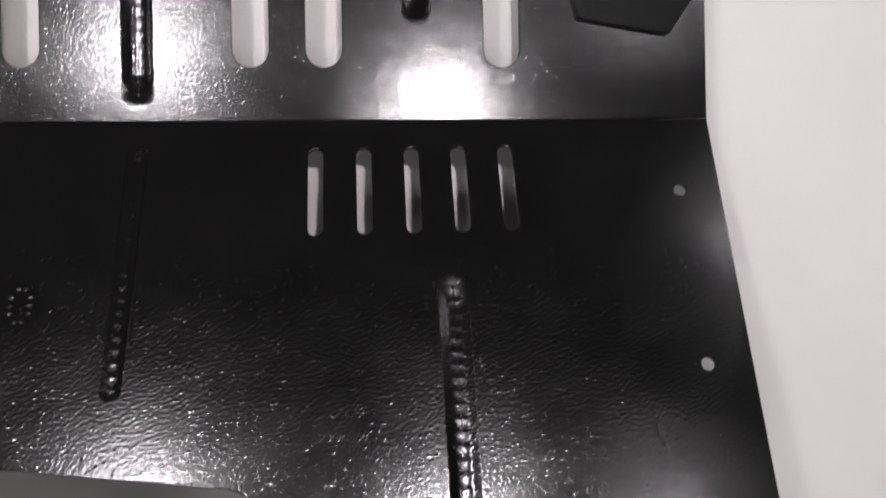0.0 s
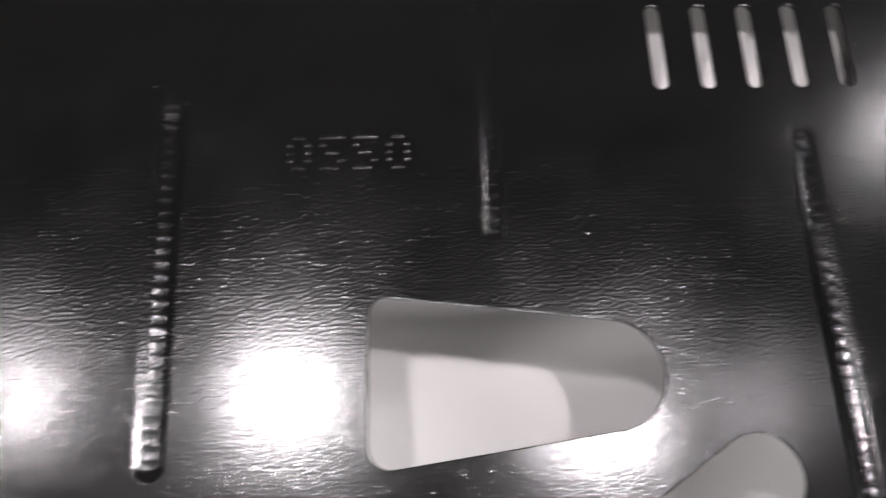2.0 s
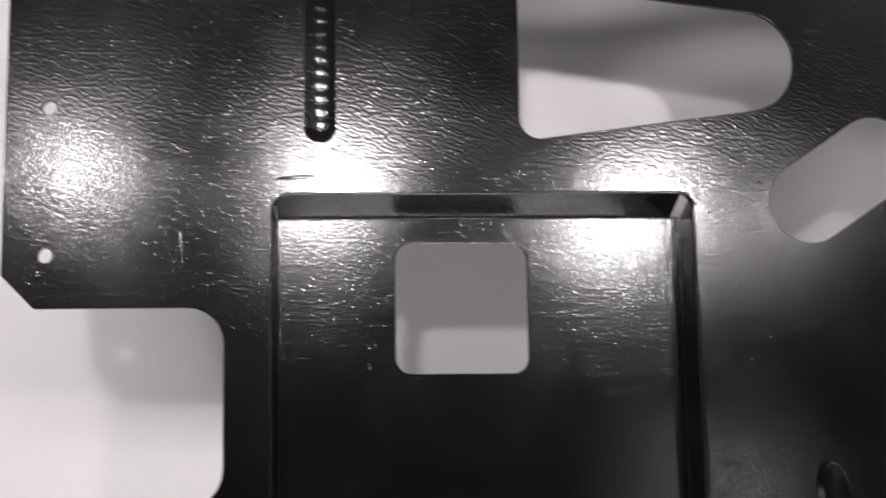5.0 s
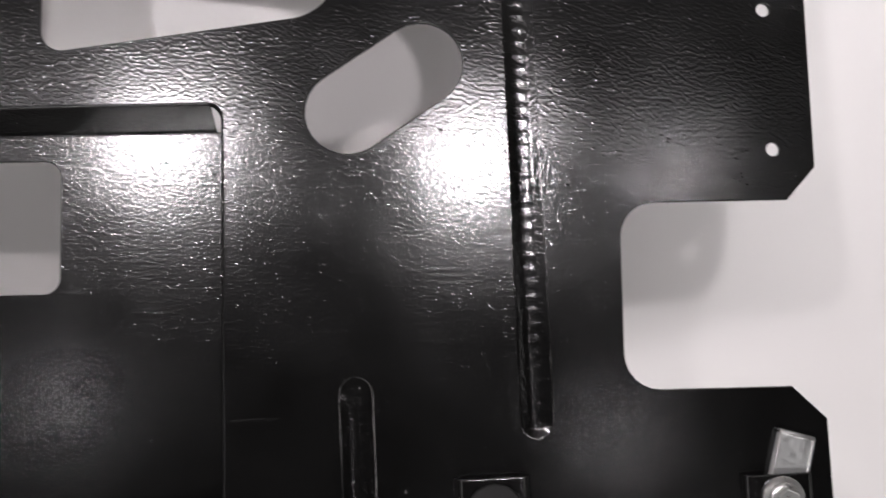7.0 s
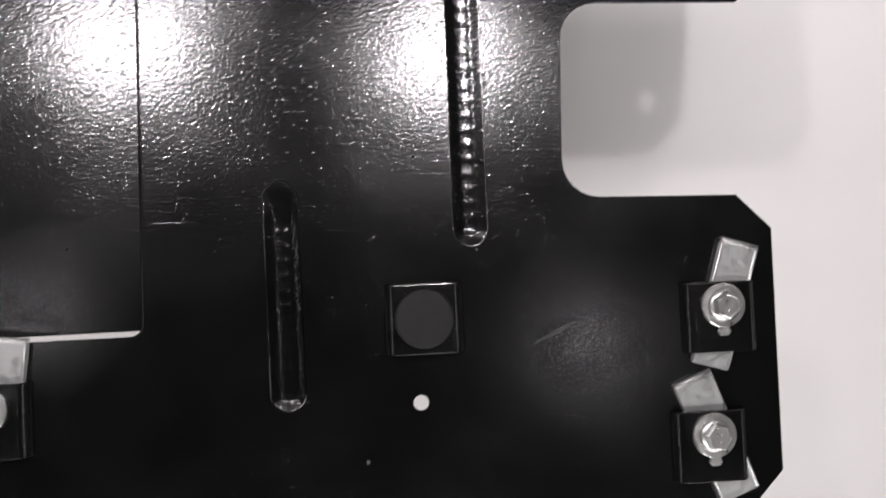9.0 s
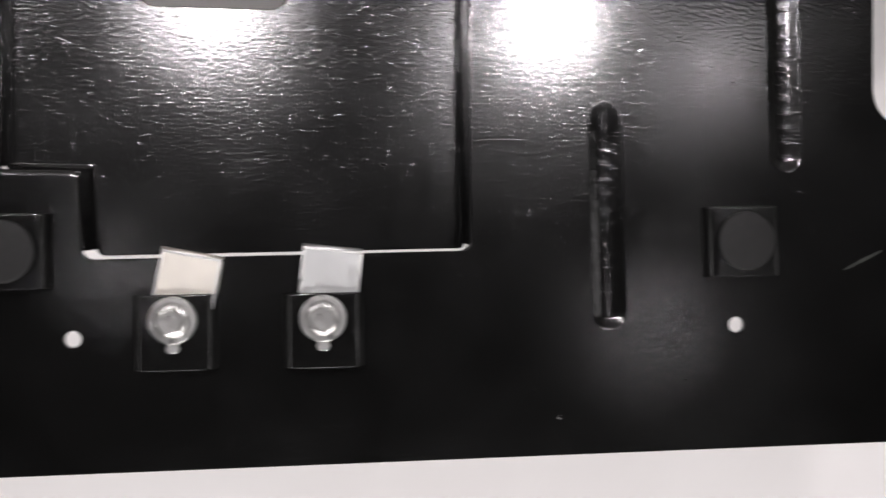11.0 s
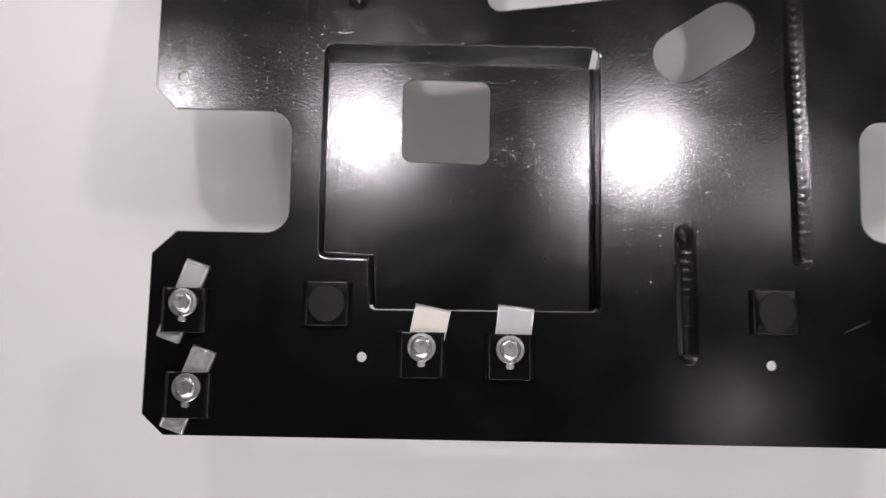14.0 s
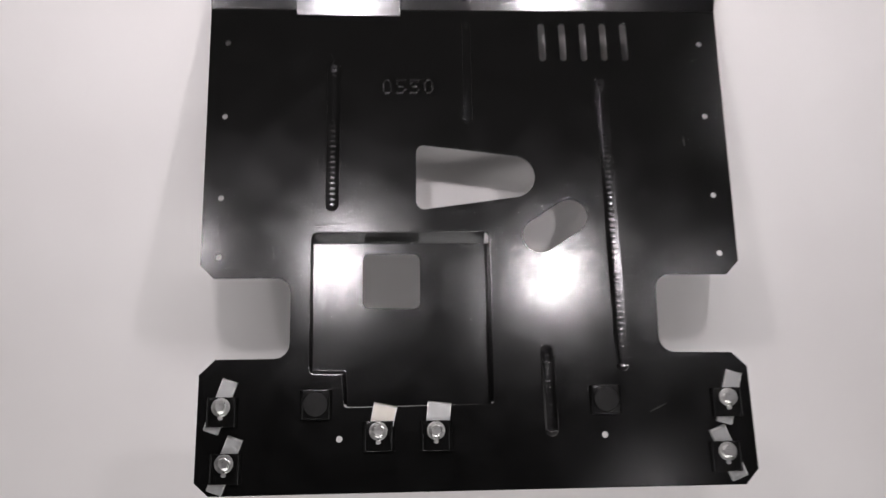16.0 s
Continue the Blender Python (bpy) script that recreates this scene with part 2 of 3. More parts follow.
def box(bm, x0, x1, y0, y1, z0, z1, m=None):
    vs = [bm.verts.new((x, y, z)) for z in (z0, z1) for x, y in ((x0, y0), (x1, y0), (x1, y1), (x0, y1))]
    for f in ((3, 2, 1, 0), (4, 5, 6, 7), (0, 1, 5, 4), (1, 2, 6, 5), (2, 3, 7, 6), (3, 0, 4, 7)):
        bm.faces.new([vs[i] for i in f])
    if m:
        bmesh.ops.transform(bm, matrix=m, verts=vs)
    return vs


def bevelled(bm, width, segments=2):
    bmesh.ops.bevel(bm, geom=bm.edges[:], offset=width, segments=segments, affect="EDGES", profile=0.6)
    return bm


def lathe(profile, n=36):
    """A turned solid about z from (radius, height) pairs; a radius of 0 closes it."""
    bm = bmesh.new()
    rings = []
    for r, z in profile:
        rings.append([bm.verts.new((0, 0, z))] if r < 1e-6 else
                     [bm.verts.new((r * math.cos(2 * math.pi * i / n), r * math.sin(2 * math.pi * i / n), z)) for i in range(n)])
    for a, b in zip(rings, rings[1:]):
        for i in range(n):
            j = (i + 1) % n
            vs = [a[i % len(a)], a[j % len(a)], b[j % len(b)], b[i % len(b)]]
            vs = [v for k, v in enumerate(vs) if v not in vs[:k]]
            if len(vs) > 2:
                bm.faces.new(vs)
    bmesh.ops.recalc_face_normals(bm, faces=bm.faces[:])
    return bm


def empty(name, label, category, group="", kind="", m=None):
    ob = new(name)
    if m:
        ob.matrix_basis = m
    return tagged(ob, label, category, group, kind)


# ---------------------------------------------------------------- the room
def build_room():
    bm = bmesh.new()
    box(bm, -5.0, 5.5, -5.0, NORTH, GROUND - 0.04, GROUND)
    tagged(link("floor", bm, WHITE), "smooth matt white surface under the metal plate", "floor", kind="structure")
    # ceiling and walls are added out of view to shape what the plate mirrors
    bm = bmesh.new()
    box(bm, -5.1, 5.6, -5.1, NORTH + 0.1, CEILING, CEILING + 0.1)
    tagged(link("ceiling", bm, DARK_CEILING), "plain dark grey ceiling added out of view", "ceiling", kind="structure")
    z0, z1 = GROUND - 0.04, CEILING
    for name, b, paint in (("wall_south", (-5.1, 5.6, -5.1, -5.0), GREY_PAINT), ("wall_north", (-5.1, 5.6, NORTH, NORTH + 0.1), PALE_REFLECTOR),
                    ("wall_west", (-5.1, -5.0, -5.0, NORTH), GREY_PAINT), ("wall_east", (5.5, 5.6, -5.0, NORTH), GREY_PAINT)):
        bm = bmesh.new()
        box(bm, *b, z0, z1)
        tagged(link(name, bm, paint), "plain %s painted wall" % ("off-white" if name == "wall_north" else "mid grey"), "wall", kind="structure")


def build_lamp(x, y, z, power, aim=None, beam=0.0):
    lamp = empty("hanging_spotlight", "small white spotlight hanging on a thin rod", "lamp", "hanging spotlights", m=pose(x, y, z))
    part("shade", lathe([(0.021, 0.0), (0.024, 0.0), (0.024, 0.045), (0.018, 0.060), (0.006, 0.066), (0.0, 0.066), (0.0, 0.060), (0.015, 0.055), (0.021, 0.040), (0.021, 0.0)]), TRIM, lamp, smooth=True)
    part("rod", lathe([(0.0, 0.064), (0.004, 0.064), (0.004, CEILING - z), (0.0, CEILING - z)], 10), TRIM, lamp, smooth=True)
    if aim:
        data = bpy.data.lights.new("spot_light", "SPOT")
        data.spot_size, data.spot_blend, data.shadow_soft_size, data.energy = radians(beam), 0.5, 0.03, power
    else:
        data = bpy.data.lights.new("spot_light", "AREA")
        data.shape, data.size, data.energy = "DISK", 0.06, power
    data.color = (1.0, 0.935, 0.97)
    light = new("spot_light", data)
    light.matrix_basis = look((x, y, z - 0.03), aim) if aim else pose(x, y, z + 0.004)


def build_fill_panel(x, y, turn, power, width=0.32):
    """An unseen fill light added on the ceiling, in a long white frame."""
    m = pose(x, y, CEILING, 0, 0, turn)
    fitting = empty("ceiling_fill", "long unseen ceiling panel added for fill light", "lamp", "fluorescent ceiling fittings", m=m)
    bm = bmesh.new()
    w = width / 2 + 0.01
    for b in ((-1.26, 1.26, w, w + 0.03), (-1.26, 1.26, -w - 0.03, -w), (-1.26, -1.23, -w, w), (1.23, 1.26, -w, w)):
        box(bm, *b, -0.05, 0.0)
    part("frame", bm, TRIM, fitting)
    data = bpy.data.lights.new("fill_light", "AREA")
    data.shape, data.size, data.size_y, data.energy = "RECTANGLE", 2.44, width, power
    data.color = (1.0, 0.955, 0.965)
    new("fill_light", data).matrix_basis = m @ pose(0, 0, -0.02)


build_room()
# fill added out of view: softens the shadows and evens the white surface
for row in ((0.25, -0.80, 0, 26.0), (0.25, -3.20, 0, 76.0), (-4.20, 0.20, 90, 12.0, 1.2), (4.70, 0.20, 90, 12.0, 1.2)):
    build_fill_panel(*row)
for row in LAMPS:
    build_lamp(*row)
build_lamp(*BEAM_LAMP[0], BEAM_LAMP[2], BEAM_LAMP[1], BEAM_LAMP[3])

# ---------------------------------------------------------------- the plate
FOLD_W, FOLD_E = (-0.127, 0.513), (0.614, 0.505)
FLANGE_TILT = 24.0

OUTLINE = rounded([
    (*FOLD_W, 0), (-0.1215, 0.1270, 0.001), (-0.1030, 0.1080, 0.001), (-0.0010, 0.1070, 0.020), (0.0, 0.0, 0.020),
    (-0.0950, 0.0002, 0.001), (-0.1150, -0.0190, 0.001), (-0.1140, -0.1530, 0.001), (-0.0955, -0.1695, 0.001),
    (0.5798, -0.1700, 0.001), (0.5975, -0.1514, 0.001), (0.5987, -0.0209, 0.001), (0.5800, -0.0021, 0.001),
    (0.4847, 0.0, 0.020), (0.4882, 0.1052, 0.020), (0.5862, 0.1038, 0.001), (0.6043, 0.1224, 0.001), (*FOLD_E, 0)], 6)
POCKET = rounded([(0.0255, 0.1695, 0.009), (0.2655, 0.1683, 0.009), (0.2630, -0.0630, 0.006), (0.0705, -0.0643, 0.006),
                  (0.0685, -0.0197, 0.0030), (0.0262, -0.0188, 0.008)], 6)
TRAPEZE = rounded([(0.1685, 0.2975, 0.010), (0.333, 0.2755, 0.031), (0.333, 0.2210, 0.031), (0.1668, 0.2000, 0.012)], 9)
OBLONG = stadium((0.3360, 0.1622), (0.3785, 0.1895), 0.0240, 12)
HOLES = [(-0.1003, 0.4580), (-0.0993, 0.3423), (-0.0990, 0.2211), (-0.0982, 0.1372), (0.5863, 0.4518), (0.5825, 0.3367),
         (0.5814, 0.2172), (0.5804, 0.1336), (0.0655, -0.1034), (0.4045, -0.1048)]
SLOT_X = [0.3540, 0.3843, 0.4145, 0.4445, 0.4750]
BEADS = [((0.0525, 0.4170), (0.0522, 0.2090), 0.0090, 0.0023), ((0.2440, 0.4850), (0.2426, 0.3345), 0.0060, 0.0016),
         ((0.4358, 0.3910), (0.4345, -0.0150), 0.0090, 0.0023), ((0.3356, 0.0050), (0.3362, -0.0965), 0.0090, 0.0026)]
# bolt mounts: bolt x, y; bridge half width and half height; clip centre x, y, half width, half length, turn
MOUNTS = [(0.1153, -0.0949, 0.1192, -0.0870, 0.0150, 0.0250, -11.5), (0.1880, -0.0955, 0.1905, -0.0858, 0.0150, 0.0250, -6.5),
          (-0.0832, -0.0613, -0.0850, -0.0603, 0.0100, 0.0340, -19.0), (-0.0760, -0.1308, -0.0765, -0.1330, 0.0100, 0.0350, -20.0),
          (0.5658, -0.0612, 0.5688, -0.0613, 0.0102, 0.0340, -17.0), (0.5572, -0.1290, 0.5605, -0.1312, 0.0108, 0.0335, 20.5)]
MOUTH = rounded([(0.0240, 0.1711, 0.010), (0.2678, 0.1699, 0.010), (0.2653, -0.0633, 0.006), (0.0689, -0.0646, 0.006),
                 (0.0665, -0.0230, 0.0020), (0.0246, -0.0222, 0.0095)], 6)
RIM = 0.0016
PADS = [(0.0355, -0.0598), (0.4078, -0.0607)]

plate = empty("skid_plate", "black powder-coated steel skid plate with holes and pressed beads", "skid plate", m=LEAN)


def build_plate():
    slots = [stadium((x, 0.4305), (x, 0.4820), 0.0048, 7) for x in SLOT_X]
    bead_cuts = [stadium(p, q, r + 0.0002) for p, q, r, d in BEADS]
    bm = sheet(OUTLINE, [TRAPEZE, OBLONG] + [circle(x, y, 0.0041, 20) for x, y in HOLES] + slots, PLATE_T, 0.0005, bead_cuts + [MOUTH])
    part("base_sheet", bm, COAT, plate)
    for p, q, r, depth in BEADS:
        part("pressed_bead", trough(p, q, r, depth, tick=0.00032 if r < 0.006 else 0.00024), COAT, plate, smooth=True)


def build_pocket():
    """The sunken tray: its floor dips to the east; the south edge stays open as a narrow slit."""
    def floor_z(x):
        return -0.0190 - 0.021 * (x - 0.15)

    floor_loop = rounded([(0.0261, 0.1590, 0.001), (0.2650, 0.1580, 0.001), (0.2624, -0.0613, 0.002), (0.0720, -0.0621, 0.004),
                          (0.0702, -0.0180, 0.001), (0.0266, -0.0172, 0.004)], 5)
    hole = rounded([(0.0937, 0.1440, 0.009), (0.1712, 0.1428, 0.009), (0.1706, 0.0670, 0.009), (0.0935, 0.0682, 0.009)], 6)
    tray = new("pocket")
    tray.parent = plate
    bm = sheet(floor_loop, [hole], 0.002, 0.0005)
    for v in bm.verts:
        v.co.z += floor_z(v.co.x)
    part("pocket_floor", bm, COAT, tray)
    # rolled rim between the sheet and the walls
    bm = bmesh.new()
    rings = []
    for k in range(6):
        a = radians(18 * k)
        loop = [Vector(p).lerp(Vector(q), 1 - math.sin(a)) for p, q in zip(POCKET, MOUTH)]
        rings.append([bm.verts.new((x, y, -RIM * (1 - math.cos(a)))) for x, y in loop])
    for a, b in zip(rings, rings[1:]):
        for i in range(len(a)):
            j = (i + 1) % len(a)
            bm.faces.new((a[i], a[j], b[j], b[i]))
    bmesh.ops.recalc_face_normals(bm, faces=bm.faces[:])
    if sum(f.normal.z for f in bm.faces) < 0:
        bmesh.ops.reverse_faces(bm, faces=bm.faces[:])
    part("pocket_rim", bm, COAT, tray, smooth=True)
    walls = [("north_wall", (0.0255, 0.1695), (0.2600, 0.1683), (0.0260, 0.1588), (0.2595, 0.1578)),
             ("east_wall", (0.2655, 0.1683), (0.2632, -0.0605), (0.2650, 0.1580), (0.2624, -0.0590)),
             ("west_wall", (0.0262, -0.0188), (0.0255, 0.1695), (0.0268, -0.0172), (0.0261, 0.1588)),
             ("step_wall", (0.0685, -0.0205), (0.0300, -0.0190), (0.0702, -0.0180), (0.0300, -0.0174)),
             ("return_wall", (0.0704, -0.0600), (0.0685, -0.0197), (0.0722, -0.0590), (0.0703, -0.0180))]
    for name, a, b, c, d in walls:
        bm = bmesh.new()
        grid = []
        bend = 0.0008 if name == "north_wall" else 0.0035
        way = [(Vector(q) - Vector(p)).normalized() for p, q in ((a, c), (b, d))]
        for k in range(13):
            row = []
            for (p, q), w in zip(((a, c), (b, d)), way):
                low = floor_z(q[0])
                if k < 6:
                    e, z, more = k / 6, -0.0014 + (low + bend + 0.0014) * k / 6, 0.0
                else:
                    turn = radians(15 * (k - 6))
                    e, z, more = 1.0, low + 0.0004 + bend * (1 - math.sin(turn)), bend * (1 - math.cos(turn))
                row.append(bm.verts.new((*(Vector(p).lerp(Vector(q), e) + w * more), z)))
            grid.append(row)
        for g, h in zip(grid, grid[1:]):
            bm.faces.new((g[0], h[0], h[1], g[1]))
        bmesh.ops.recalc_face_normals(bm, faces=bm.faces[:])
        part("pocket_wall", bm, COAT, tray, smooth=True)


def build_flange():
    turn = math.atan2(FOLD_E[1] - FOLD_W[1], FOLD_E[0] - FOLD_W[0])
    m = pose(*FOLD_W, 0, 0, 0, math.degrees(turn)) @ pose(0, 0, 0, FLANGE_TILT)
    length, depth = 0.741, 0.135
    beads = [((0.3690, 0.0165), (0.3690, 0.1120), 0.0100, 0.0045), ((0.5470, 0.0715), (0.5470, 0.1120), 0.0095, 0.0045)]
    slots = [stadium((u, 0.0460), (u, 0.1050), 0.0117, 10) for u in (0.2970, 0.4400, 0.4870, 0.6030)]
    bm = sheet([(0, 0), (length, 0), (length, depth), (0, depth)], slots, PLATE_T, 0.0004, [stadium(p, q, r + 0.0002) for p, q, r, d in beads])
    flange = part("front_flange", bm, COAT, plate)
    flange.matrix_basis = m
    for p, q, r, d in beads:
        b = part("pressed_bead", trough(p, q, r, d, tick=0.0002), COAT, flange, smooth=True)
    bm = sheet(rounded([(0.1245, -0.0085, 0.001), (0.2760, -0.0100, 0.001), (0.2760, 0.0700, 0.002), (0.1245, 0.0700, 0.002)], 3), [], 0.003, 0.0006)
    tongue = part("overlap_strip", bm, COAT, flange, "glossy black reinforcing strip over the fold")
    tongue.matrix_basis = pose(0, 0, 0.0085, -4.0)
    bm = sheet(rounded([(0.6480, 0.0900, 0.001), (0.6540, 0.0660, 0.002), (0.7150, 0.0560, 0.002), (0.7330, 0.0820, 0.002), (0.7300, 0.1050, 0.001), (0.6480, 0.1100, 0.001)], 3), [], 0.003, 0.0004)
    tab = part("mounting_tab", bm, SATIN, flange, "matt black mounting tab on the flange")
    tab.matrix_basis = pose(0, 0, 0.0045)


def build_bridge(name, x, y, hw, hh, rise):
    """A lanced strap: a square top raised on two ramps, open to north and south."""
    bm = bmesh.new()
    ramp_w = 0.0048
    xs = [(-hw - ramp_w, -0.0003), (-hw - ramp_w * 0.90, rise * 0.30), (-hw, rise), (-hw + 0.0014, rise)]
    prof = xs + [(-a, b) for a, b in reversed(xs)]
    t = 0.0022
    rolled = [(0.0, 0.0006), (0.00012, 0.00036), (0.00036, 0.00018), (0.0007, 0.00005), (0.0012, 0.0)]
    rows = [(-hh + a * 0.3, d * 0.3) for a, d in rolled] + [(hh - a, d) for a, d in reversed(rolled)]
    upper = [[bm.verts.new((a, yy, b - d)) for a, b in prof] for yy, d in rows]
    lower = [[bm.verts.new((a, yy, b - t)) for a, b in prof] for yy in (-hh, hh)]
    for i in range(len(prof) - 1):
        for u0, u1 in zip(upper, upper[1:]):
            bm.faces.new((u0[i], u0[i + 1], u1[i + 1], u1[i]))
        bm.faces.new((lower[1][i], lower[1][i + 1], lower[0][i + 1], lower[0][i]))
        bm.faces.new((lower[0][i], lower[0][i + 1], upper[0][i + 1], upper[0][i]))
        bm.faces.new((upper[-1][i], upper[-1][i + 1], lower[1][i + 1], lower[1][i]))
    for e in bm.edges:
        if len(e.link_faces) == 2 and e.calc_face_angle() > radians(20):
            e.smooth = False
    ob = part(name, bm, COAT, plate, smooth=True)
    ob.matrix_basis = pose(x, y, 0)
    return ob


def build_bolt(x, y, z, turn, group):
    bolt = empty("bolt", "zinc-plated hex bolt with a broad washer", "bolt", group, m=LEAN @ pose(x, y, z, 0, 0, turn))
    part("washer", lathe([(0.0, 0.0), (0.0113, 0.0), (0.0117, 0.0004), (0.0117, 0.0014), (0.0112, 0.0019), (0.0095, 0.0020), (0.0, 0.0020)]), STEEL, bolt, smooth=False)
    part("bolt_flange", lathe([(0.0, 0.002), (0.0086, 0.002), (0.0089, 0.0026), (0.0080, 0.0034), (0.0066, 0.0042), (0.0, 0.0042)]), STEEL, bolt, smooth=True)
    # hex head with a shallow dish and stamped bars
    bm = bmesh.new()
    rings = []
    for r, zz in ((0.0073, 0.0036), (0.0073, 0.0076), (0.0070, 0.0084), (0.0064, 0.0088), (0.0059, 0.0088), (0.0055, 0.0084), (0.0015, 0.0083)):
        rings.append([bm.verts.new((r * math.cos(math.pi * i / 3), r * math.sin(math.pi * i / 3), zz)) for i in range(6)])
    for a, b in zip(rings, rings[1:]):
        for i in range(6):
            bm.faces.new((a[i], a[(i + 1) % 6], b[(i + 1) % 6], b[i]))
    bm.faces.new(rings[-1])
    head = part("hex_head", bm, STEEL, bolt)
    bm = bmesh.new()
    for x0, y0, a, long in ((-0.0024, 0.0012, 70, 0.0024), (0.0, 0.0014, 70, 0.0026), (0.0022, 0.0004, 55, 0.0020), (-0.0008, -0.0020, 10, 0.0024), (0.0018, -0.0022, 80, 0.0014)):
        box(bm, -long / 2, long / 2, -0.0004, 0.0004, 0.0082, 0.0087, pose(x0, y0, 0, 0, 0, a))
    part("stamped_mark", bm, STEEL, head)
    # keyed lug below the washer, a little wider at its root and rounded at its foot
    bm = sheet(rounded([(-0.0034, -0.0095, 0), (-0.0028, -0.0122, 0.0008), (-0.0036, -0.0138, 0.0008), (-0.0022, -0.0160, 0.0014), (0.0022, -0.0160, 0.0014),
                        (0.0036, -0.0138, 0.0008), (0.0028, -0.0122, 0.0008), (0.0034, -0.0095, 0)], 4), [], 0.0014, 0.0004)
    bmesh.ops.translate(bm, verts=bm.verts[:], vec=(0, 0, 0.0014))
    lug = part("lock_lug", bm, STEEL, bolt)
    lug.matrix_basis = pose(0, 0, 0, 0, 0, -turn)
    return bolt


def build_clip(x, y, hw, hl, turn, lamplit, group):
    clip = empty("spring_clip", "flat zinc-plated steel clip pushed under a strap", "clip", group, m=LEAN @ pose(x, y, 0.0002, 0, 0, turn))
    mat = ZINC_LIT if lamplit else ZINC
    bm = sheet(rounded([(-hw, -hl, 0.001), (hw, -hl, 0.001), (hw, hl, 0.001), (-hw, hl, 0.001)], 3), [], 0.0012, 0.0007)
    top = part("upper_leaf", bm, mat, clip)
    top.matrix_basis = pose(0, 0, 0.0034, 0.6)
    # folded edge along both sides and the top, its highlight in the paler colour
    bm = bmesh.new()
    for b in ((-hw, -hw + 0.0013, -hl + 0.001, hl - 0.0016), (hw - 0.0013, hw, -hl + 0.001, hl - 0.0016), (-hw, hw, hl - 0.0014, hl)):
        box(bm, *b, -0.0002, 0.0007)
    bevelled(bm, 0.0003, 2)
    part("folded_edge", bm, EDGE_ZINC, top, smooth=True)
    bm = sheet(rounded([(-hw, -hl * 0.98, 0.001), (hw, -hl * 0.98, 0.001), (hw, hl * 0.98, 0.001), (-hw, hl * 0.98, 0.001)], 3), [], 0.0010, 0.0003)
    low = part("lower_leaf", bm, mat, clip)
    low.matrix_basis = pose(0, 0, 0.0012)
    # the rolled bend that joins the two leaves
    bm = bmesh.new()
    n = 8
    outer, inner = [], []
    for k in range(n + 1):
        a = radians(-90 + 180 * k / n)
        outer.append((hl + 0.0014 * math.cos(a), 0.0018 + 0.0020 * math.sin(a)))
        inner.append((hl + 0.0006 * math.cos(a), 0.0018 + 0.0011 * math.sin(a)))
    cols = [[[bm.verts.new((s * hw, yy, zz)) for yy, zz in ring] for ring in (outer, inner)] for s in (-1, 1)]
    for k in range(n):
        for r in (0, 1):
            bm.faces.new((cols[0][r][k], cols[1][r][k], cols[1][r][k + 1], cols[0][r][k + 1]))
        for c in (0, 1):
            bm.faces.new((cols[c][0][k], cols[c][0][k + 1], cols[c][1][k + 1], cols[c][1][k]))
    bmesh.ops.recalc_face_normals(bm, faces=bm.faces[:])
    part("bend", bm, mat, clip, smooth=True)
    return clip


DIGITS = {"0": (".##.", "#..#", "#..#", "#..#", ".##."), "5": ("####", "#...", ".##.", "...#", "###.")}


def build_digits():
    bm = bmesh.new()
    bmesh.ops.create_uvsphere(bm, u_segments=10, v_segments=6, radius=0.0019, matrix=Matrix.Diagonal((1, 0.9, 0.6, 1)))
    dot = bpy.data.meshes.new("punch_mark")
    bm.to_mesh(dot)
    bm.free()
    dot.materials.append(COAT)
    for p in dot.polygons:
        p.use_smooth = True
    for k, ch in enumerate("0550"):
        digit = new("punched_digit")
        digit.parent = plate
        digit.matrix_basis = pose(0.1230 + 0.0197 * k, 0.3965, 0)
        digit["label"] = "dot-punched digit " + ch
        for r, row in enumerate(DIGITS[ch]):
            for c, mark in enumerate(row):
                if mark == "#":
                    ob = new("punch_mark", dot)
                    ob.parent = digit
                    ob.matrix_basis = pose(c * 0.0036, -r * 0.0050, 0.0)


def build_scuffs():
    for (x0, y0), (x1, y1), w in (((0.4650, -0.0770), (0.4870, -0.0670), 0.0012), ((0.5480, 0.2900), (0.5470, 0.3060), 0.0018)):
        bm = bmesh.new()
        d = Vector((x1 - x0, y1 - y0))
        nrm = Vector((-d.y, d.x)).normalized()
        rng = random.Random(int(x0 * 1e4))
        pts = [(Vector((x0, y0)) + d * (i / 8), w * math.sin(math.pi * (0.08 + 0.84 * i / 8)) * rng.uniform(0.5, 1)) for i in range(9)]
        up = [bm.verts.new((*(p + nrm * s), 0.00008)) for p, s in pts]
        dn = [bm.verts.new((*(p - nrm * s), 0.00008)) for p, s in pts]
        for i in range(8):
            bm.faces.new((dn[i], dn[i + 1], up[i + 1], up[i]))
        part("scuff_mark", bm, SCUFF, plate, "dull scratch in the coating")


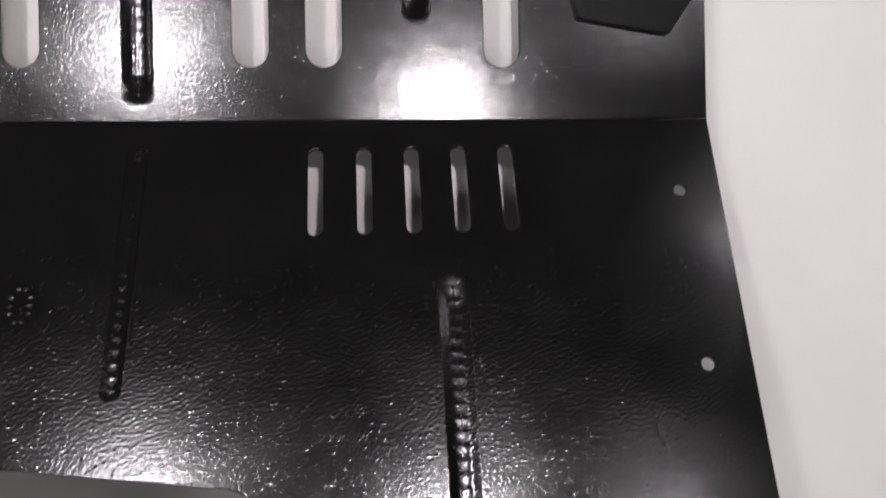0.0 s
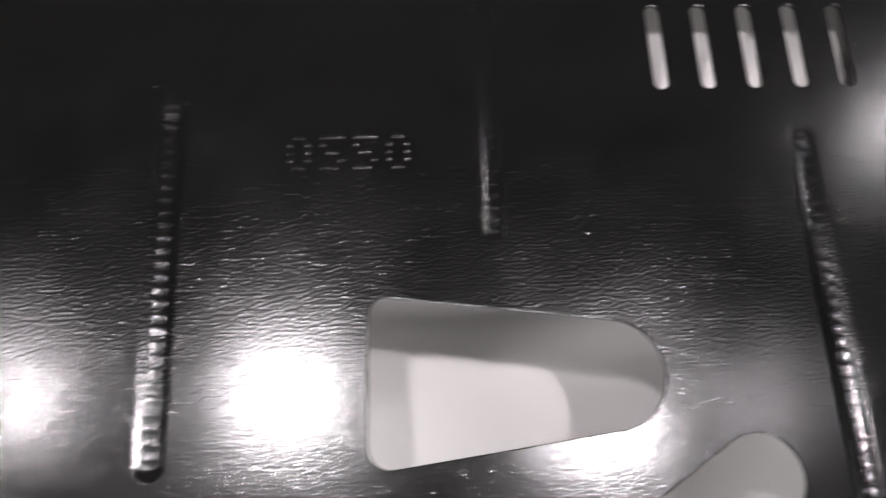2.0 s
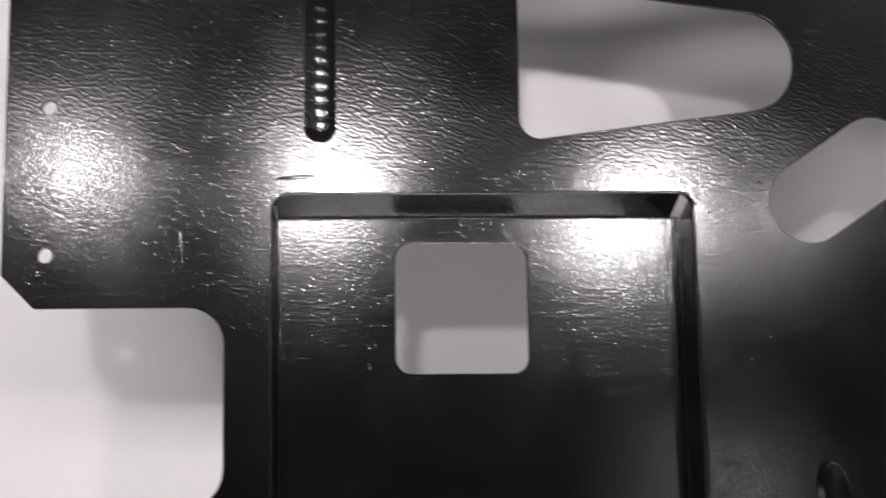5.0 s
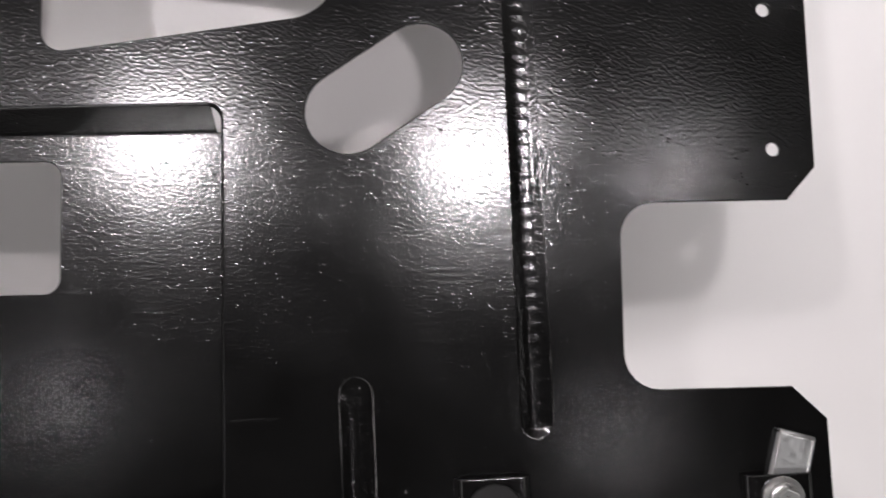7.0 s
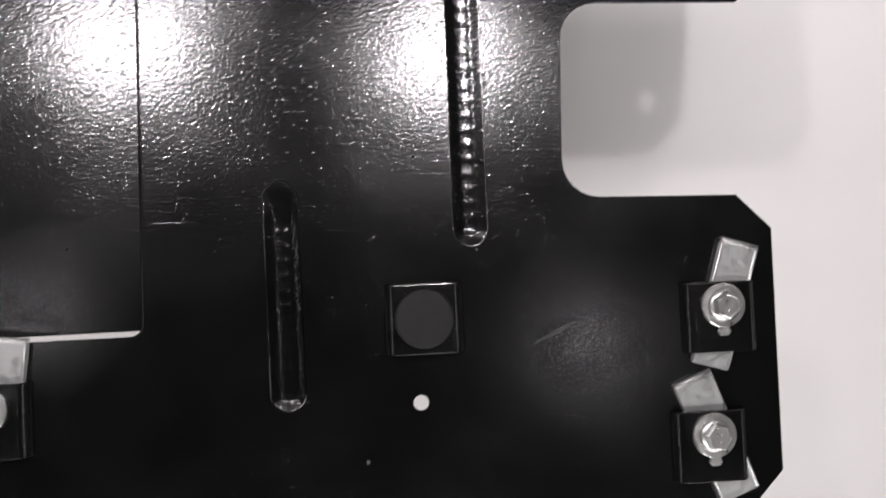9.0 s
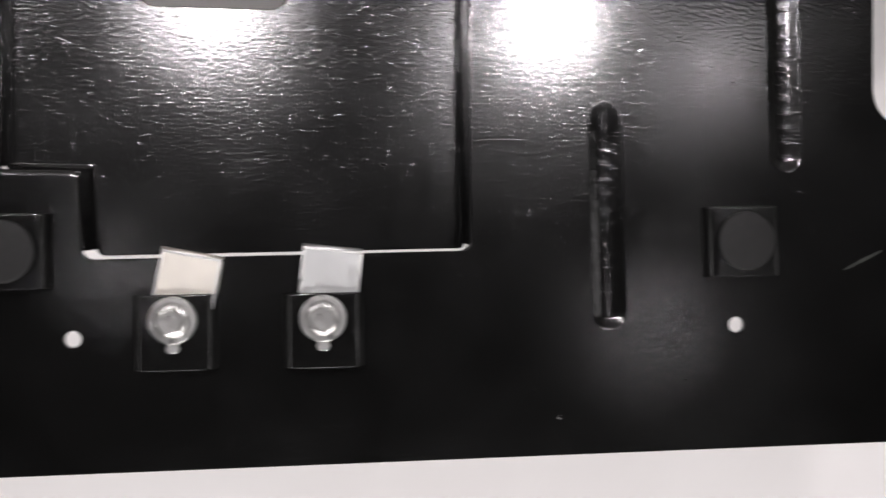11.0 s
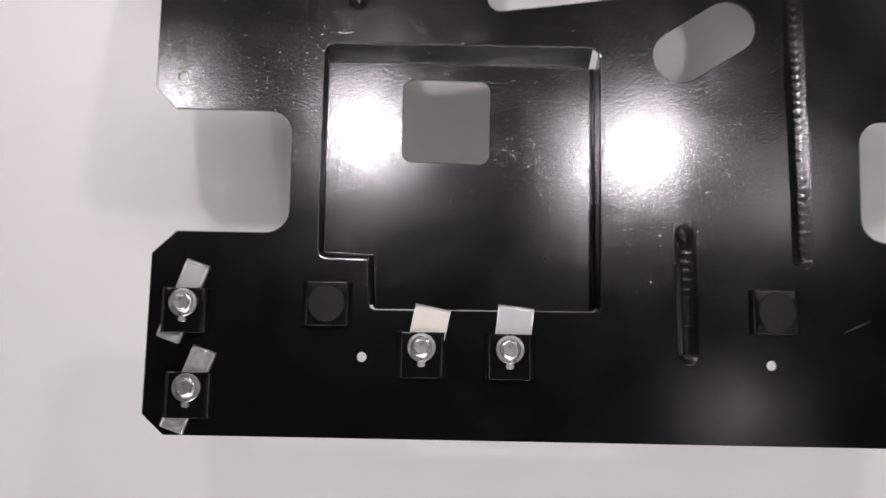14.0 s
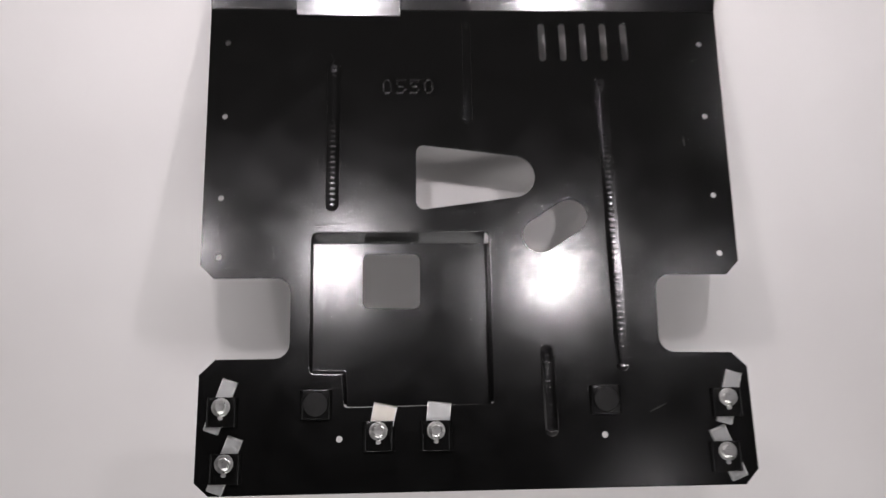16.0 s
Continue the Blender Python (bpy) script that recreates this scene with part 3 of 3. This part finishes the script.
def build_runs():
    """Small raised runs in the coating: short ridges (centre x, y, half length, half width, height, turn) and one winding drip over a bead."""
    for x, y, a, b, h, turn in ((0.0443, 0.3800, 0.0078, 0.0009, 0.0003, 91), (0.2810, -0.0062, 0.0130, 0.0007, 0.00004, 0),
                                (-0.0247, 0.1398, 0.0105, 0.0012, 0.0003, 92), (0.0390, 0.1797, 0.0110, 0.0014, 0.0003, 3)):
        bm = bmesh.new()
        bmesh.ops.create_uvsphere(bm, u_segments=18, v_segments=8, radius=1.0, matrix=pose(x, y, 0, 0, 0, turn) @ Matrix.Diagonal((a, b, h, 1)))
        part("coating_run", bm, COAT, plate, "raised run in the black coating", smooth=True)
    way = [(0.0474, 0.4454), (0.0480, 0.4380), (0.0512, 0.4328), (0.0536, 0.4296), (0.0508, 0.4246), (0.0470, 0.4187), (0.0449, 0.4109)]
    bm = bmesh.new()
    rings = []
    steps = [Vector(way[k]).lerp(Vector(way[k + 1]), t / 4) for k in range(len(way) - 1) for t in range(4)] + [Vector(way[-1])]
    for k, p in enumerate(steps):
        along = (steps[min(k + 1, len(steps) - 1)] - steps[max(k - 1, 0)]).normalized()
        side = Vector((-along.y, along.x))
        r = 0.00085 * math.sin(math.pi * (0.06 + 0.88 * k / (len(steps) - 1))) ** 0.5
        rings.append([bm.verts.new((*(p + side * r * math.cos(math.pi * i / 6)), 0.75 * r * math.sin(math.pi * i / 6) - 0.0001)) for i in range(7)])
    for a, b in zip(rings, rings[1:]):
        for i in range(6):
            bm.faces.new((a[i], b[i], b[i + 1], a[i + 1]))
    bmesh.ops.recalc_face_normals(bm, faces=bm.faces[:])
    part("coating_run", bm, COAT, plate, "winding drip in the black coating", smooth=True)


def build_smudge(x, y, r):
    """A dull patch where the coat was rubbed."""
    rng = random.Random(11)
    bm = bmesh.new()
    ring = [bm.verts.new((x + r * k * math.cos(a), y + 1.25 * r * k * math.sin(a), 0.00006)) for a, k in ((2 * math.pi * i / 30, rng.uniform(0.85, 1.05)) for i in range(30))]
    bm.faces.new(ring)
    part("smudge", bm, RUBBED, plate, "dull rubbed patch in the coating")


build_plate()
build_runs()
build_smudge(0.5113, 0.1225, 0.0072)
build_pocket()
build_flange()
build_digits()
build_scuffs()
for i, (bx, by, cx, cy, hw, hl, turn) in enumerate(MOUNTS):
    build_bridge("bolt_strap", bx, by - 0.0060, 0.0158, 0.0186, 0.0075)
    build_bolt(bx, by, 0.0075, (15, 40, 8, 22, 35, 50)[i], "bolts in the straps")
    build_clip(cx, cy, hw, hl, turn, i == 0, "clips under the straps")
for x, y in PADS:
    build_bridge("plug_strap", x, y, 0.0160, 0.0183, 0.0072)
    plug = link("rubber_plug", lathe([(0.0, 0.0), (0.0150, 0.0), (0.0155, 0.0006), (0.0152, 0.0014), (0.0140, 0.0016), (0.0, 0.0015)]), RUBBER, smooth=True)
    plug.matrix_basis = LEAN @ pose(x, y, 0.0072)
    tagged(plug, "round matt dark grey rubber plug in a square strap", "plug", "plugs in the plate")

# low stands that carry the plate, out of sight beneath it
for x, y in ((0.02, 0.30), (0.51, 0.30), (0.30, -0.06)):
    bm = bmesh.new()
    top = [v for v in box(bm, -0.03, 0.03, -0.02, 0.02, 0.0, 0.1) if v.co.z > 0.05]
    for v in top:
        v.co.z = -(y + v.co.y) * math.tan(radians(TILT)) - 0.010 - GROUND
    bevelled(bm, 0.003)
    stand = link("support_block", bm, FOAM)
    stand.matrix_basis = pose(x, y, GROUND)
    tagged(stand, "small grey foam block under the plate", "support block", "blocks under the plate")
